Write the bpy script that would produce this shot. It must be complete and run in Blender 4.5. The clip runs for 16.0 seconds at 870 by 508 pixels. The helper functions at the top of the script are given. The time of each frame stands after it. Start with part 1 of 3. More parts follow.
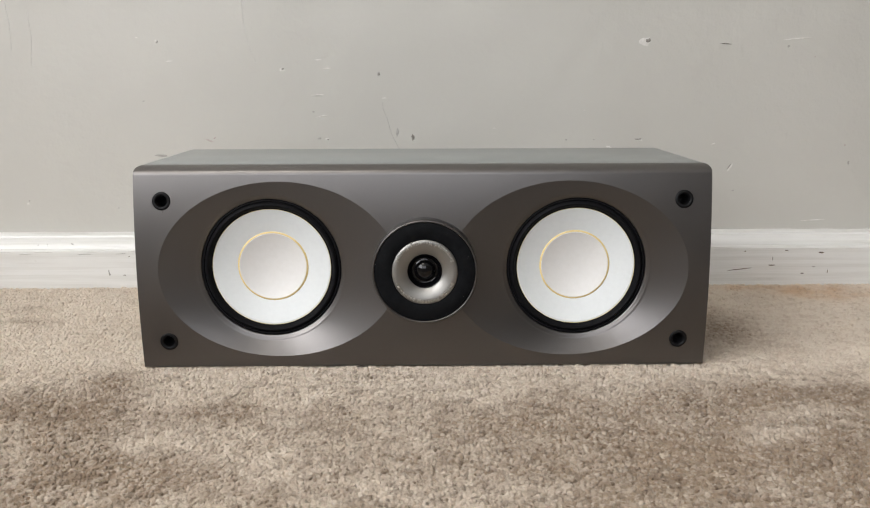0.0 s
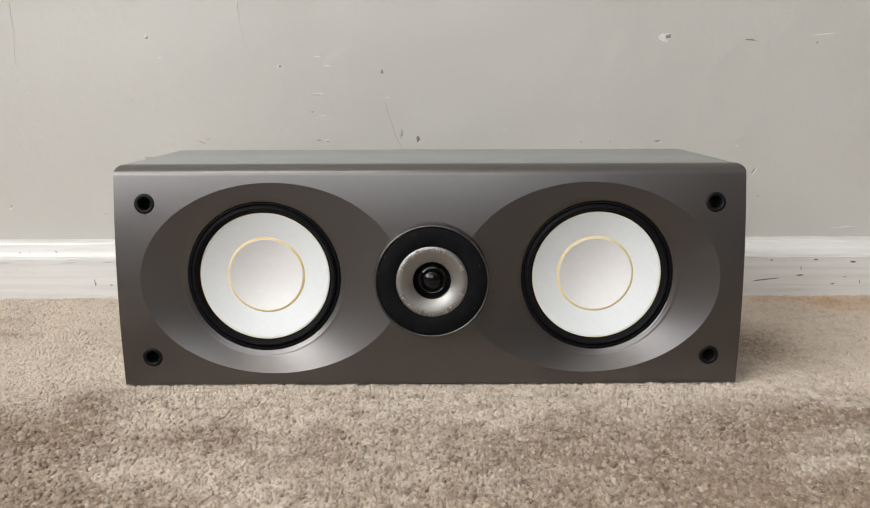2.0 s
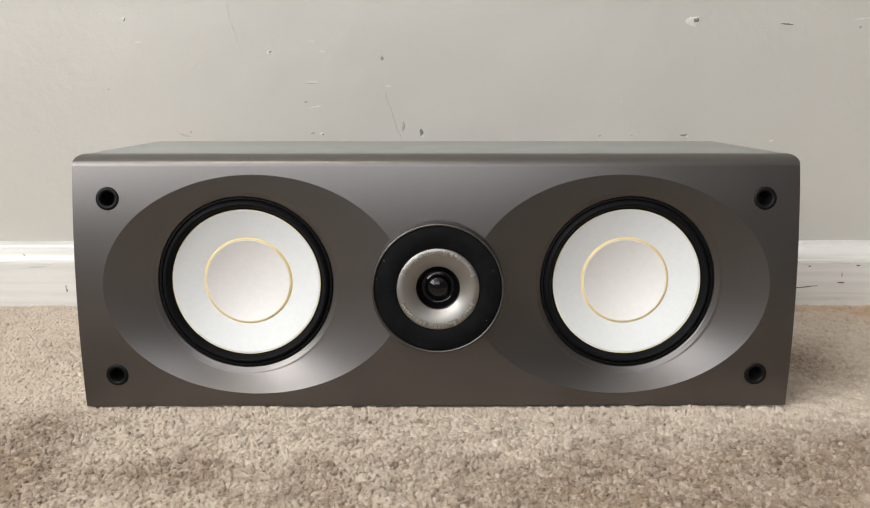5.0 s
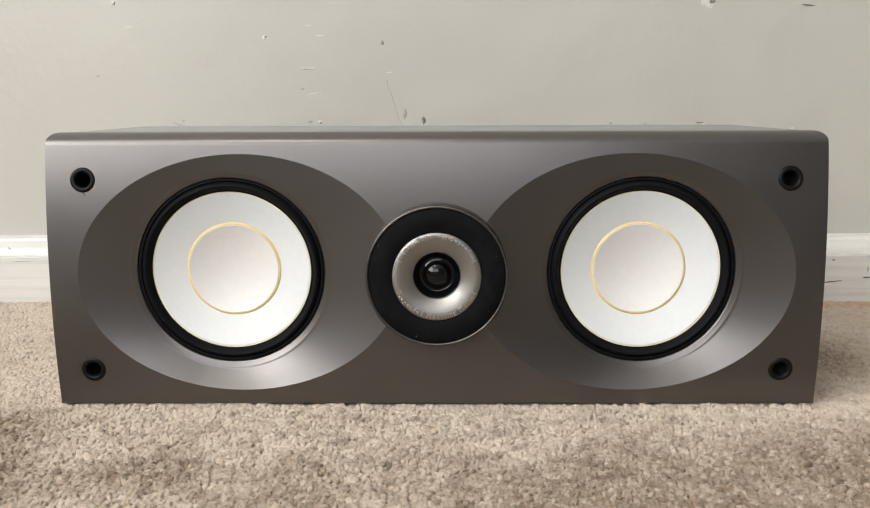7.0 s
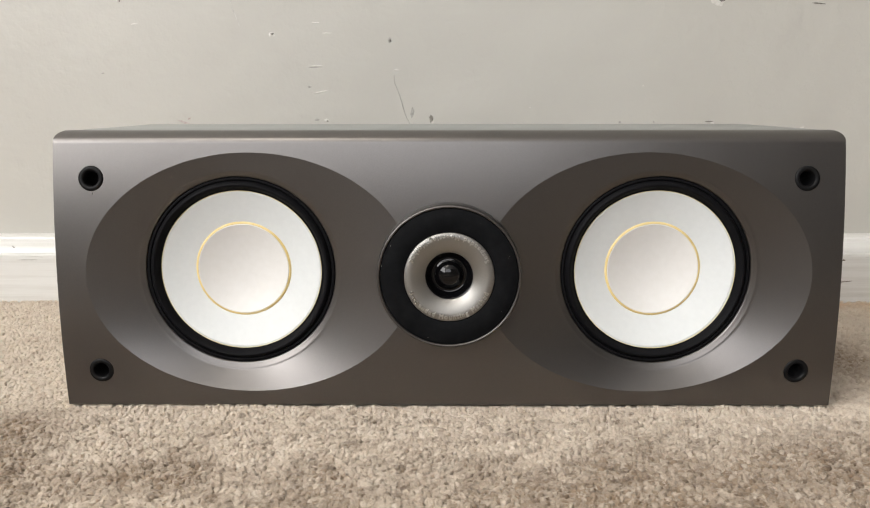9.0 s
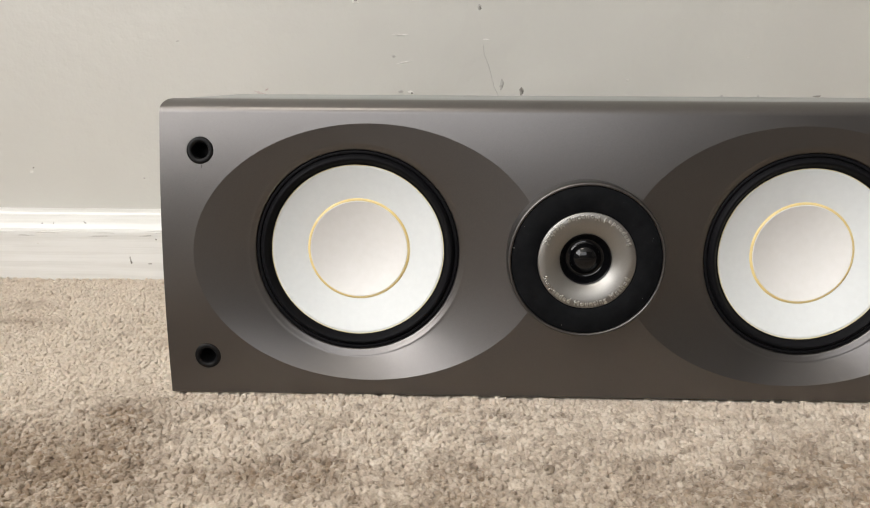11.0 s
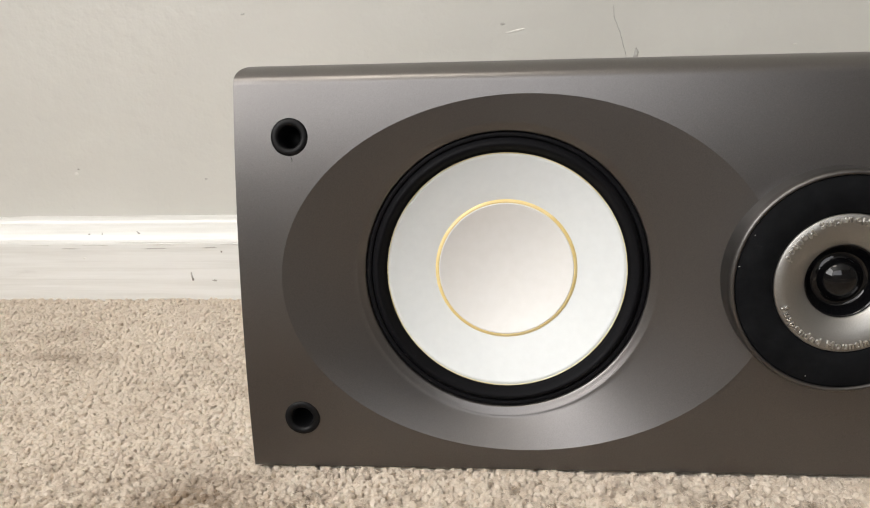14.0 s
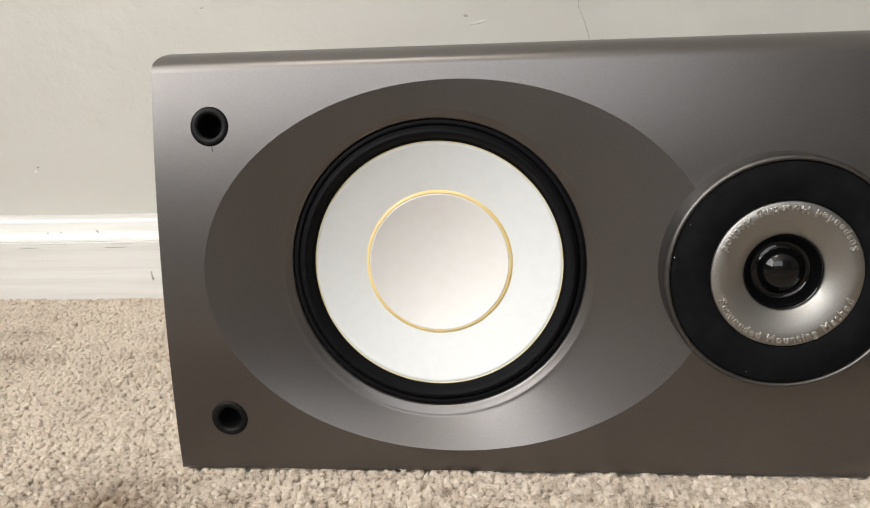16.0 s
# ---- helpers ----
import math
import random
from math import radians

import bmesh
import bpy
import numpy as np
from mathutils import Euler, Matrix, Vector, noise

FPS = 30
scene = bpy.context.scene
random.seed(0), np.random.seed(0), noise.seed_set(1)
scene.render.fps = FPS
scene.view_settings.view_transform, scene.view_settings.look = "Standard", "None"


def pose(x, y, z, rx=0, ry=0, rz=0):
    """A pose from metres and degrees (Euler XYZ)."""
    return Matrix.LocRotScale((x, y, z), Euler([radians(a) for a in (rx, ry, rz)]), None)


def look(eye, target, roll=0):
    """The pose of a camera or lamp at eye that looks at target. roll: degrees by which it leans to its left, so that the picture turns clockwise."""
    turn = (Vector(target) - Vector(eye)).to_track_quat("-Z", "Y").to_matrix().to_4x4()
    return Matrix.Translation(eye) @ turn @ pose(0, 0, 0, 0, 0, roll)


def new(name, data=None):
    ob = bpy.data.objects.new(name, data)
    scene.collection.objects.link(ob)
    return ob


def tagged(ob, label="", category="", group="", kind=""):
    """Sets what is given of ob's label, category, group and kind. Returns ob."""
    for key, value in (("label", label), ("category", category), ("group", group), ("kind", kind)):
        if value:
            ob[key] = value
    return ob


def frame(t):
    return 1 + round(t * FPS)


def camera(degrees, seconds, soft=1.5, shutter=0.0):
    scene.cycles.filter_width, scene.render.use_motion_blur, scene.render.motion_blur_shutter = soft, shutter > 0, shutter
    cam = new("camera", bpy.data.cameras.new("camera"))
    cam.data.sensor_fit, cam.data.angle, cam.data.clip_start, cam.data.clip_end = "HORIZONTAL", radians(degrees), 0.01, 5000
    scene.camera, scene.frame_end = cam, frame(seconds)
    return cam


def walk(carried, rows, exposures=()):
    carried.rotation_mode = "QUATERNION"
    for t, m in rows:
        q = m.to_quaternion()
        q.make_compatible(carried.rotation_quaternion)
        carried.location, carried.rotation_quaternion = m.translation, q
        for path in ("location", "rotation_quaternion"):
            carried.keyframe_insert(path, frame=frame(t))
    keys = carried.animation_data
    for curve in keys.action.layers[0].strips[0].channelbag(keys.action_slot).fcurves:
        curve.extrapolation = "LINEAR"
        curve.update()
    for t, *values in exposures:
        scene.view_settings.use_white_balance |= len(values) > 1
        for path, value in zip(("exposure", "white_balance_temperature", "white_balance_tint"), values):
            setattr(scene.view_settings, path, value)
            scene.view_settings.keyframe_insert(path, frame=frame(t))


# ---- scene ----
cam = camera(56.00, 16.0, soft=1.1)
PATH = [
    (0, (0.00247, -0.00870, 0.22736), (0.0218, 1.9459, -0.1958), -0.17),
    (0.5, (0.00306, 0.00331, 0.22337), (0.0155, 1.9600, -0.1904), -0.25),
    (1, (0.00060, 0.01811, 0.22086), (0.0172, 1.9761, -0.1867), -0.14),
    (1.5, (0.00241, 0.03164, 0.21727), (0.0152, 1.9897, -0.1898), -0.04),
    (2, (-0.00091, 0.04420, 0.21395), (0.0121, 2.0042, -0.1838), -0.14),
    (2.5, (0.00044, 0.05766, 0.20935), (0.0018, 2.0186, -0.1841), -0.45),
    (3, (0.00102, 0.07095, 0.20454), (-0.0111, 2.0325, -0.1854), -0.39),
    (3.5, (0.00412, 0.08328, 0.20186), (-0.0138, 2.0449, -0.1876), -0.27),
    (4, (0.00314, 0.09539, 0.19909), (-0.0129, 2.0591, -0.1800), -0.17),
    (4.2, (-0.00680, 0.10009, 0.20084), (0.0092, 2.0619, -0.1880), 0.08),
    (6.5, (0.00387, 0.14703, 0.17998), (-0.0084, 2.1136, -0.1842), -0.20),
    (7, (0.00332, 0.15195, 0.17677), (-0.0124, 2.1187, -0.1860), -0.18),
    (7.5, (0.00397, 0.15359, 0.17681), (-0.0096, 2.1212, -0.1815), -0.20),
    (8, (0.00453, 0.15433, 0.17635), (-0.0090, 2.1229, -0.1768), -0.22),
    (8.2, (0.00372, 0.15519, 0.17692), (-0.0064, 2.1240, -0.1745), -0.19),
    (10.3, (-0.03943, 0.17172, 0.17587), (-0.0681, 2.1308, -0.2257), 0.44),
    (10.5, (-0.04784, 0.17692, 0.17439), (-0.0822, 2.1358, -0.2275), 0.44),
    (11, (-0.06732, 0.19125, 0.17146), (-0.1197, 2.1461, -0.2477), 0.31),
    (11.5, (-0.09023, 0.20665, 0.16813), (-0.1677, 2.1593, -0.2573), -0.13),
    (12, (-0.10385, 0.22656, 0.16871), (-0.2155, 2.1774, -0.2578), -0.75),
    (12.5, (-0.11248, 0.25163, 0.16845), (-0.2409, 2.1989, -0.2693), -0.88),
    (13, (-0.11849, 0.27444, 0.16577), (-0.2736, 2.2182, -0.2789), -1.15),
    (13.5, (-0.12175, 0.29483, 0.16145), (-0.2820, 2.2409, -0.2712), -1.30),
    (14, (-0.12128, 0.31345, 0.15551), (-0.2943, 2.2598, -0.2709), -1.33),
    (14.5, (-0.12149, 0.32046, 0.15534), (-0.2982, 2.2656, -0.2752), -1.61),
    (15, (-0.11734, 0.32101, 0.15372), (-0.2985, 2.2652, -0.2790), -1.76),
    (15.5, (-0.10707, 0.32333, 0.15362), (-0.2909, 2.2686, -0.2731), -1.78),
    (16, (-0.09396, 0.32685, 0.14911), (-0.2771, 2.2730, -0.2738), -1.77),
]
EXPOSURES = [(0.0, -0.36, 6560, 10), (4.0, -0.28, 6660, 10), (8.0, -0.20, 6780, 10), (12.0, -0.27, 6800, 10), (16.0, -0.19, 6800, 10)]
walk(cam, [(t, look(eye, target, roll)) for t, eye, target, roll in PATH], EXPOSURES)

# ---- world and light ----
world = bpy.data.worlds.new("world")
scene.world = world
world.use_nodes = True
wn = world.node_tree.nodes
sky = wn.new("ShaderNodeTexSky")
sky.sky_type, sky.sun_disc = "NISHITA", False
sky.sun_elevation, sky.sun_rotation = radians(40), radians(200)
world.node_tree.links.new(sky.outputs[0], wn["Background"].inputs[0])
wn["Background"].inputs[1].default_value = 0.12

# room: back wall behind the loudspeaker at y = 0.90, window wall behind the camera
X0, X1, Y0, Y1, H = -1.55, 3.2, -2.4, 0.914, 2.4
WIN = (-1.50, 0.60, 0.85, 2.32)          # window behind the camera: x0, x1, z0, z1
SIDE = (-2.3, 0.25, 0.70, 2.32)       # window in the side wall: y0, y1, z0, z1


def area_lamp(name, m, sx, sy, watts, colour):
    d = bpy.data.lights.new(name, "AREA")
    d.shape, d.size, d.size_y, d.energy, d.color = "RECTANGLE", sx, sy, watts, colour
    ob = new(name, d)
    ob.matrix_world = m
    return ob


area_lamp("window_daylight", look(((WIN[0] + WIN[1]) / 2, Y0 - 0.02, (WIN[2] + WIN[3]) / 2), ((WIN[0] + WIN[1]) / 2, 0.0, (WIN[2] + WIN[3]) / 2)),
          WIN[1] - WIN[0], WIN[3] - WIN[2], 30.0, (0.95, 0.965, 1.0))
area_lamp("side_daylight", look((X0 - 0.02, (SIDE[0] + SIDE[1]) / 2, (SIDE[2] + SIDE[3]) / 2), (0.0, (SIDE[0] + SIDE[1]) / 2, (SIDE[2] + SIDE[3]) / 2)),
          SIDE[1] - SIDE[0], SIDE[3] - SIDE[2], 112.0, (0.98, 0.98, 0.985))
LAMP = (-0.55, -0.30, H - 0.075)     # round ceiling light over the space before the loudspeaker
d = bpy.data.lights.new("ceiling_glow", "AREA")
d.shape, d.size, d.energy, d.color = "DISK", 0.8, 9.0, (1.0, 0.94, 0.86)
new("ceiling_glow", d).matrix_world = look(LAMP, (LAMP[0], LAMP[1] + 0.001, 0.0))


# ---- materials ----
def material(name, colour, rough=0.5, metal=0.0, coat=0.0):
    m = bpy.data.materials.new(name)
    m.use_nodes = True
    b = m.node_tree.nodes["Principled BSDF"]
    b.inputs["Base Color"].default_value = (*colour, 1)
    b.inputs["Roughness"].default_value = rough
    b.inputs["Metallic"].default_value = metal
    b.inputs["Coat Weight"].default_value = coat
    return m, m.node_tree.nodes, m.node_tree.links, b


def noise_node(n, l, scale, detail=3.0, rough=0.5, stretch=None):
    co = n.new("ShaderNodeTexCoord")
    t = n.new("ShaderNodeTexNoise")
    t.inputs["Scale"].default_value, t.inputs["Detail"].default_value, t.inputs["Roughness"].default_value = scale, detail, rough
    if stretch:
        mp = n.new("ShaderNodeMapping")
        mp.inputs["Scale"].default_value = stretch
        l.new(co.outputs["Object"], mp.inputs[0])
        l.new(mp.outputs[0], t.inputs[0])
    else:
        l.new(co.outputs["Object"], t.inputs[0])
    return t.outputs["Fac"]


def ramp(n, l, fac, stops):
    r = n.new("ShaderNodeValToRGB")
    e = r.color_ramp.elements
    while len(e) < len(stops):
        e.new(0.5)
    for k, (p, c) in zip(e, stops):
        k.position, k.color = p, (*c, 1)
    l.new(fac, r.inputs[0])
    return r.outputs[0]


def mix(n, l, fac, a, b, mode="MIX"):
    x = n.new("ShaderNodeMix")
    x.data_type, x.blend_type = "RGBA", mode
    for sock, v in ((x.inputs[0], fac), (x.inputs[6], a), (x.inputs[7], b)):
        if isinstance(v, (int, float)):
            sock.default_value = v
        elif isinstance(v, tuple):
            sock.default_value = (*v, 1)
        else:
            l.new(v, sock)
    return x.outputs[2]


def spread(n, l, fac, lo, hi):
    r = n.new("ShaderNodeMapRange")
    r.inputs[3].default_value, r.inputs[4].default_value = lo, hi
    l.new(fac, r.inputs[0])
    return r.outputs[0]


def bump(n, l, b, layers):
    last = None
    for fac, strength, dist in layers:
        k = n.new("ShaderNodeBump")
        k.inputs["Strength"].default_value, k.inputs["Distance"].default_value = strength, dist
        l.new(fac, k.inputs["Height"])
        if last:
            l.new(last, k.inputs["Normal"])
        last = k.outputs[0]
    l.new(last, b.inputs["Normal"])


# painted wall: eggshell warm grey over rolled plaster
m_wall, n, l, b = material("wall_paint", (0.6, 0.58, 0.54), 0.42)
big = noise_node(n, l, 3.0, 4)
l.new(ramp(n, l, big, [(0.3, (0.470, 0.458, 0.420)), (0.7, (0.508, 0.495, 0.456))]), b.inputs["Base Color"])
l.new(spread(n, l, noise_node(n, l, 30, 3), 0.34, 0.5), b.inputs["Roughness"])
bump(n, l, b, [(noise_node(n, l, 14, 3), 0.5, 0.006), (noise_node(n, l, 70, 3, 0.6), 0.55, 0.0014), (noise_node(n, l, 190, 3, 0.55), 0.5, 0.0005)])

# unseen walls, coloured darker to cut bounced light and reflections
m_dim_room, n, l, b = material("dimmed_room_paint", (0.4, 0.385, 0.35), 0.6)
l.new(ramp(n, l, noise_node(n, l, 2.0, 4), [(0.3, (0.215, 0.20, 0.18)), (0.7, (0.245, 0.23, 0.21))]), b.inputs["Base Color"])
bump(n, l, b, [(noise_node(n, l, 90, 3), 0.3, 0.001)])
m_ceiling, n, l, b = material("ceiling_paint", (0.80, 0.79, 0.77), 0.8)
bump(n, l, b, [(noise_node(n, l, 120, 3), 0.4, 0.002)])

# gloss white trim paint with brush streaks and grime
m_trim, n, l, b = material("trim_gloss_paint", (0.8, 0.79, 0.75), 0.3)
dark_share = noise_node(n, l, 9, 6, 0.7, (1, 1, 6))
streak = noise_node(n, l, 60, 4, 0.6, (0.12, 1, 4))
c = ramp(n, l, dark_share, [(0.3, (0.72, 0.72, 0.70)), (0.62, (0.69, 0.685, 0.66)), (0.75, (0.58, 0.57, 0.54))])
l.new(mix(n, l, 1.0, c, ramp(n, l, streak, [(0.34, (0.90, 0.895, 0.88)), (0.56, (1.0, 1.0, 1.0))]), "MULTIPLY"), b.inputs["Base Color"])
l.new(spread(n, l, streak, 0.22, 0.42), b.inputs["Roughness"])
bump(n, l, b, [(streak, 0.5, 0.0006), (noise_node(n, l, 25, 4, 0.5, (0.4, 1, 2)), 0.5, 0.0012)])

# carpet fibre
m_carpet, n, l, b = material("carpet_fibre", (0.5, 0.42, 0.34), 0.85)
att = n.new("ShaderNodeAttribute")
att.attribute_name = "soil_shade"
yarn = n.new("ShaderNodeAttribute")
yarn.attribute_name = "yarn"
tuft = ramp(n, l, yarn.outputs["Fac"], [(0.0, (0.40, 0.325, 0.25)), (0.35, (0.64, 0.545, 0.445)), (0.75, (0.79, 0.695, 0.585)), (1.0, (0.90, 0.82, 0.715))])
# one darker tone for trodden soil and for painted shade
soil_shade_tone = mix(n, l, 1.0, tuft, (0.54, 0.46, 0.38), "MULTIPLY")
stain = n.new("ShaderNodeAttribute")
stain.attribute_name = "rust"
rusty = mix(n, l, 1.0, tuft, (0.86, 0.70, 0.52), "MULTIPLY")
l.new(mix(n, l, stain.outputs["Fac"], mix(n, l, att.outputs["Fac"], tuft, soil_shade_tone), rusty), b.inputs["Base Color"])
b.inputs["Sheen Weight"].default_value, b.inputs["Sheen Roughness"].default_value = 0.3, 0.5
bump(n, l, b, [(noise_node(n, l, 1500, 3, 0.6), 0.6, 0.0006)])
# yarn lets light through
thin = n.new("ShaderNodeBsdfTranslucent")
l.new(b.inputs["Base Color"].links[0].from_socket, thin.inputs[0])
blend = n.new("ShaderNodeMixShader")
blend.inputs[0].default_value = 0.38
l.new(b.outputs[0], blend.inputs[1])
l.new(thin.outputs[0], blend.inputs[2])
l.new(blend.outputs[0], n["Material Output"].inputs[0])

# unseen floor coloured dark to stand for shade before the loudspeaker
m_shade_floor, n, l, b = material("shade_dark_floor", (0.3, 0.25, 0.2), 0.95)
l.new(ramp(n, l, noise_node(n, l, 260, 4, 0.6), [(0.3, (0.14, 0.118, 0.095)), (0.7, (0.185, 0.155, 0.125))]), b.inputs["Base Color"])
bump(n, l, b, [(noise_node(n, l, 260, 4, 0.6), 1.0, 0.004)])


# metallic taupe lacquer of the front
def lacquer(name, colour, rough):
    m, n, l, b = material(name, colour, rough, 0.95, 0.0)
    flake = noise_node(n, l, 2600, 1, 0.5)
    lo, hi = tuple(k * 0.93 for k in colour), tuple(k * 1.07 for k in colour)
    l.new(ramp(n, l, flake, [(0.3, lo), (0.7, hi)]), b.inputs["Base Color"])
    l.new(spread(n, l, noise_node(n, l, 35, 4), rough - 0.03, rough + 0.04), b.inputs["Roughness"])
    bump(n, l, b, [(flake, 0.12, 0.0001), (noise_node(n, l, 420, 2), 0.02, 0.00015)])
    return m


m_baffle = lacquer("taupe_metallic_lacquer", (0.158, 0.150, 0.145), 0.32)
m_rim = lacquer("grey_metallic_rim", (0.115, 0.109, 0.105), 0.40)
m_horn = lacquer("champagne_metal", (0.31, 0.302, 0.285), 0.45)
m_letter = lacquer("satin_lettering", (0.52, 0.51, 0.485), 0.28)

m_cabinet, n, l, b = material("grey_satin_foil", (0.20, 0.215, 0.21), 0.3)
l.new(spread(n, l, noise_node(n, l, 40, 4), 0.275, 0.28), b.inputs["Roughness"])

m_cone, n, l, b = material("pearl_white_cone", (0.84, 0.85, 0.83), 0.38)
l.new(ramp(n, l, noise_node(n, l, 300, 3), [(0.3, (0.69, 0.72, 0.725)), (0.7, (0.715, 0.745, 0.75))]), b.inputs["Base Color"])
bump(n, l, b, [(noise_node(n, l, 500, 3), 0.08, 0.0002)])
m_cap, n, l, b = material("pearl_dust_cap", (0.80, 0.765, 0.73), 0.36)
l.new(ramp(n, l, noise_node(n, l, 260, 4), [(0.3, (0.705, 0.70, 0.68)), (0.7, (0.73, 0.725, 0.71))]), b.inputs["Base Color"])
bump(n, l, b, [(noise_node(n, l, 420, 4, 0.6), 0.12, 0.0003)])
m_gold, n, l, b = material("amber_glue_bead", (0.70, 0.49, 0.16), 0.3)
l.new(ramp(n, l, noise_node(n, l, 120, 3), [(0.3, (0.72, 0.55, 0.22)), (0.7, (0.80, 0.66, 0.34))]), b.inputs["Base Color"])
m_straw, n, l, b = material("straw_glue_line", (0.70, 0.62, 0.36), 0.4)
l.new(ramp(n, l, noise_node(n, l, 90, 3), [(0.3, (0.60, 0.50, 0.24)), (0.7, (0.76, 0.72, 0.52))]), b.inputs["Base Color"])
m_rubber, n, l, b = material("black_rubber", (0.008, 0.008, 0.009), 0.42)
b.inputs["Specular IOR Level"].default_value = 0.06
l.new(spread(n, l, noise_node(n, l, 220, 4, 0.7), 0.40, 0.65), b.inputs["Roughness"])
speck = ramp(n, l, noise_node(n, l, 1300, 2), [(0.74, (0.006, 0.006, 0.007)), (0.80, (0.07, 0.07, 0.07))])
l.new(speck, b.inputs["Base Color"])
bump(n, l, b, [(noise_node(n, l, 900, 3), 0.15, 0.0003)])
m_pad, n, l, b = material("black_matt_pad", (0.010, 0.0105, 0.012), 0.55)
l.new(ramp(n, l, noise_node(n, l, 180, 5, 0.7), [(0.3, (0.0035, 0.0038, 0.0045)), (0.70, (0.008, 0.0085, 0.0095)), (0.80, (0.04, 0.04, 0.04))]), b.inputs["Base Color"])
b.inputs["Specular IOR Level"].default_value = 0.06
bump(n, l, b, [(noise_node(n, l, 1200, 3), 0.3, 0.0003)])
m_gloss, n, l, b = material("black_gloss_dome", (0.003, 0.003, 0.0035), 0.05)
b.inputs["Specular IOR Level"].default_value = 0.4
bump(n, l, b, [(noise_node(n, l, 60, 3), 0.05, 0.001)])
m_void, n, l, b = material("black_socket_plastic", (0.005, 0.005, 0.0055), 0.45)
b.inputs["Specular IOR Level"].default_value = 0.16
l.new(spread(n, l, noise_node(n, l, 200, 3), 0.35, 0.55), b.inputs["Roughness"])
m_dark_mark, n, l, b = material("bare_plaster_dent", (0.25, 0.235, 0.21), 0.85)
l.new(ramp(n, l, noise_node(n, l, 500, 3), [(0.3, (0.13, 0.12, 0.105)), (0.7, (0.33, 0.31, 0.28))]), b.inputs["Base Color"])
m_light_mark, n, l, b = material("raised_paint_edge", (0.74, 0.725, 0.69), 0.5)
l.new(ramp(n, l, noise_node(n, l, 400, 3), [(0.3, (0.56, 0.54, 0.50)), (0.7, (0.68, 0.665, 0.63))]), b.inputs["Base Color"])
m_scuff, n, l, b = material("grey_scuff", (0.42, 0.405, 0.38), 0.6)
l.new(ramp(n, l, noise_node(n, l, 350, 3), [(0.3, (0.28, 0.27, 0.25)), (0.7, (0.44, 0.425, 0.395))]), b.inputs["Base Color"])
m_faint, n, l, b = material("faint_grime", (0.52, 0.51, 0.48), 0.6)
l.new(ramp(n, l, noise_node(n, l, 350, 3), [(0.3, (0.44, 0.43, 0.41)), (0.7, (0.60, 0.59, 0.56))]), b.inputs["Base Color"])
m_pink, n, l, b = material("reddish_scuff", (0.46, 0.36, 0.33), 0.6)
l.new(ramp(n, l, noise_node(n, l, 350, 3), [(0.3, (0.40, 0.335, 0.31)), (0.7, (0.54, 0.50, 0.465))]), b.inputs["Base Color"])
m_brown, n, l, b = material("brown_bare_wood", (0.09, 0.06, 0.045), 0.7)
l.new(ramp(n, l, noise_node(n, l, 400, 3), [(0.3, (0.05, 0.035, 0.03)), (0.7, (0.20, 0.15, 0.12))]), b.inputs["Base Color"])


# ---- mesh helpers ----
def part(name, bm, mat, parent=None, label="", smooth=True):
    me = bpy.data.meshes.new(name)
    bm.to_mesh(me)
    bm.free()
    me.materials.append(mat)
    if smooth:
        me.shade_smooth()
    ob = new(name, me)
    if parent:
        ob.parent = parent
    if label:
        ob["label"] = label
    return ob


def box_bm(x0, x1, y0, y1, z0, z1, bevel=0.0, seg=2):
    bm = bmesh.new()
    bmesh.ops.create_cube(bm, size=1.0, matrix=Matrix.LocRotScale(((x0 + x1) / 2, (y0 + y1) / 2, (z0 + z1) / 2), None, (x1 - x0, y1 - y0, z1 - z0)))
    if bevel:
        bmesh.ops.bevel(bm, geom=bm.edges[:], offset=bevel, segments=seg, profile=0.5, affect="EDGES")
    return bm


def lathe(profile, cx=0.0, cz=0.0, seg=128, close=False):
    """A surface of revolution round an axis along y. profile: (radius, y), from the outside in."""
    bm = bmesh.new()
    rings = []
    for r, y in profile:
        if r < 1e-6:
            rings.append([bm.verts.new((cx, y, cz))])
        else:
            rings.append([bm.verts.new((cx + r * math.cos(2 * math.pi * i / seg), y, cz + r * math.sin(2 * math.pi * i / seg))) for i in range(seg)])
    pairs = list(zip(rings, rings[1:])) + ([(rings[-1], rings[0])] if close else [])
    for a, c in pairs:
        for i in range(seg):
            j = (i + 1) % seg
            if len(c) == 1:
                bm.faces.new((a[i], a[j], c[0]))
            elif len(a) == 1:
                bm.faces.new((a[0], c[j], c[i]))
            else:
                bm.faces.new((a[i], a[j], c[j], c[i]))
    bmesh.ops.recalc_face_normals(bm, faces=bm.faces)
    return bm


def arc(r0, y0, r1, y1, rise, steps=10):
    """Points from (r0, y0) to (r1, y1), bowed by rise towards -y."""
    return [(r0 + (r1 - r0) * k / steps, y0 + (y1 - y0) * k / steps - rise * math.sin(math.pi * k / steps)) for k in range(steps + 1)]


def sharp(ob, degrees=35):
    ob.data.set_sharp_from_angle(angle=radians(degrees))
    return ob


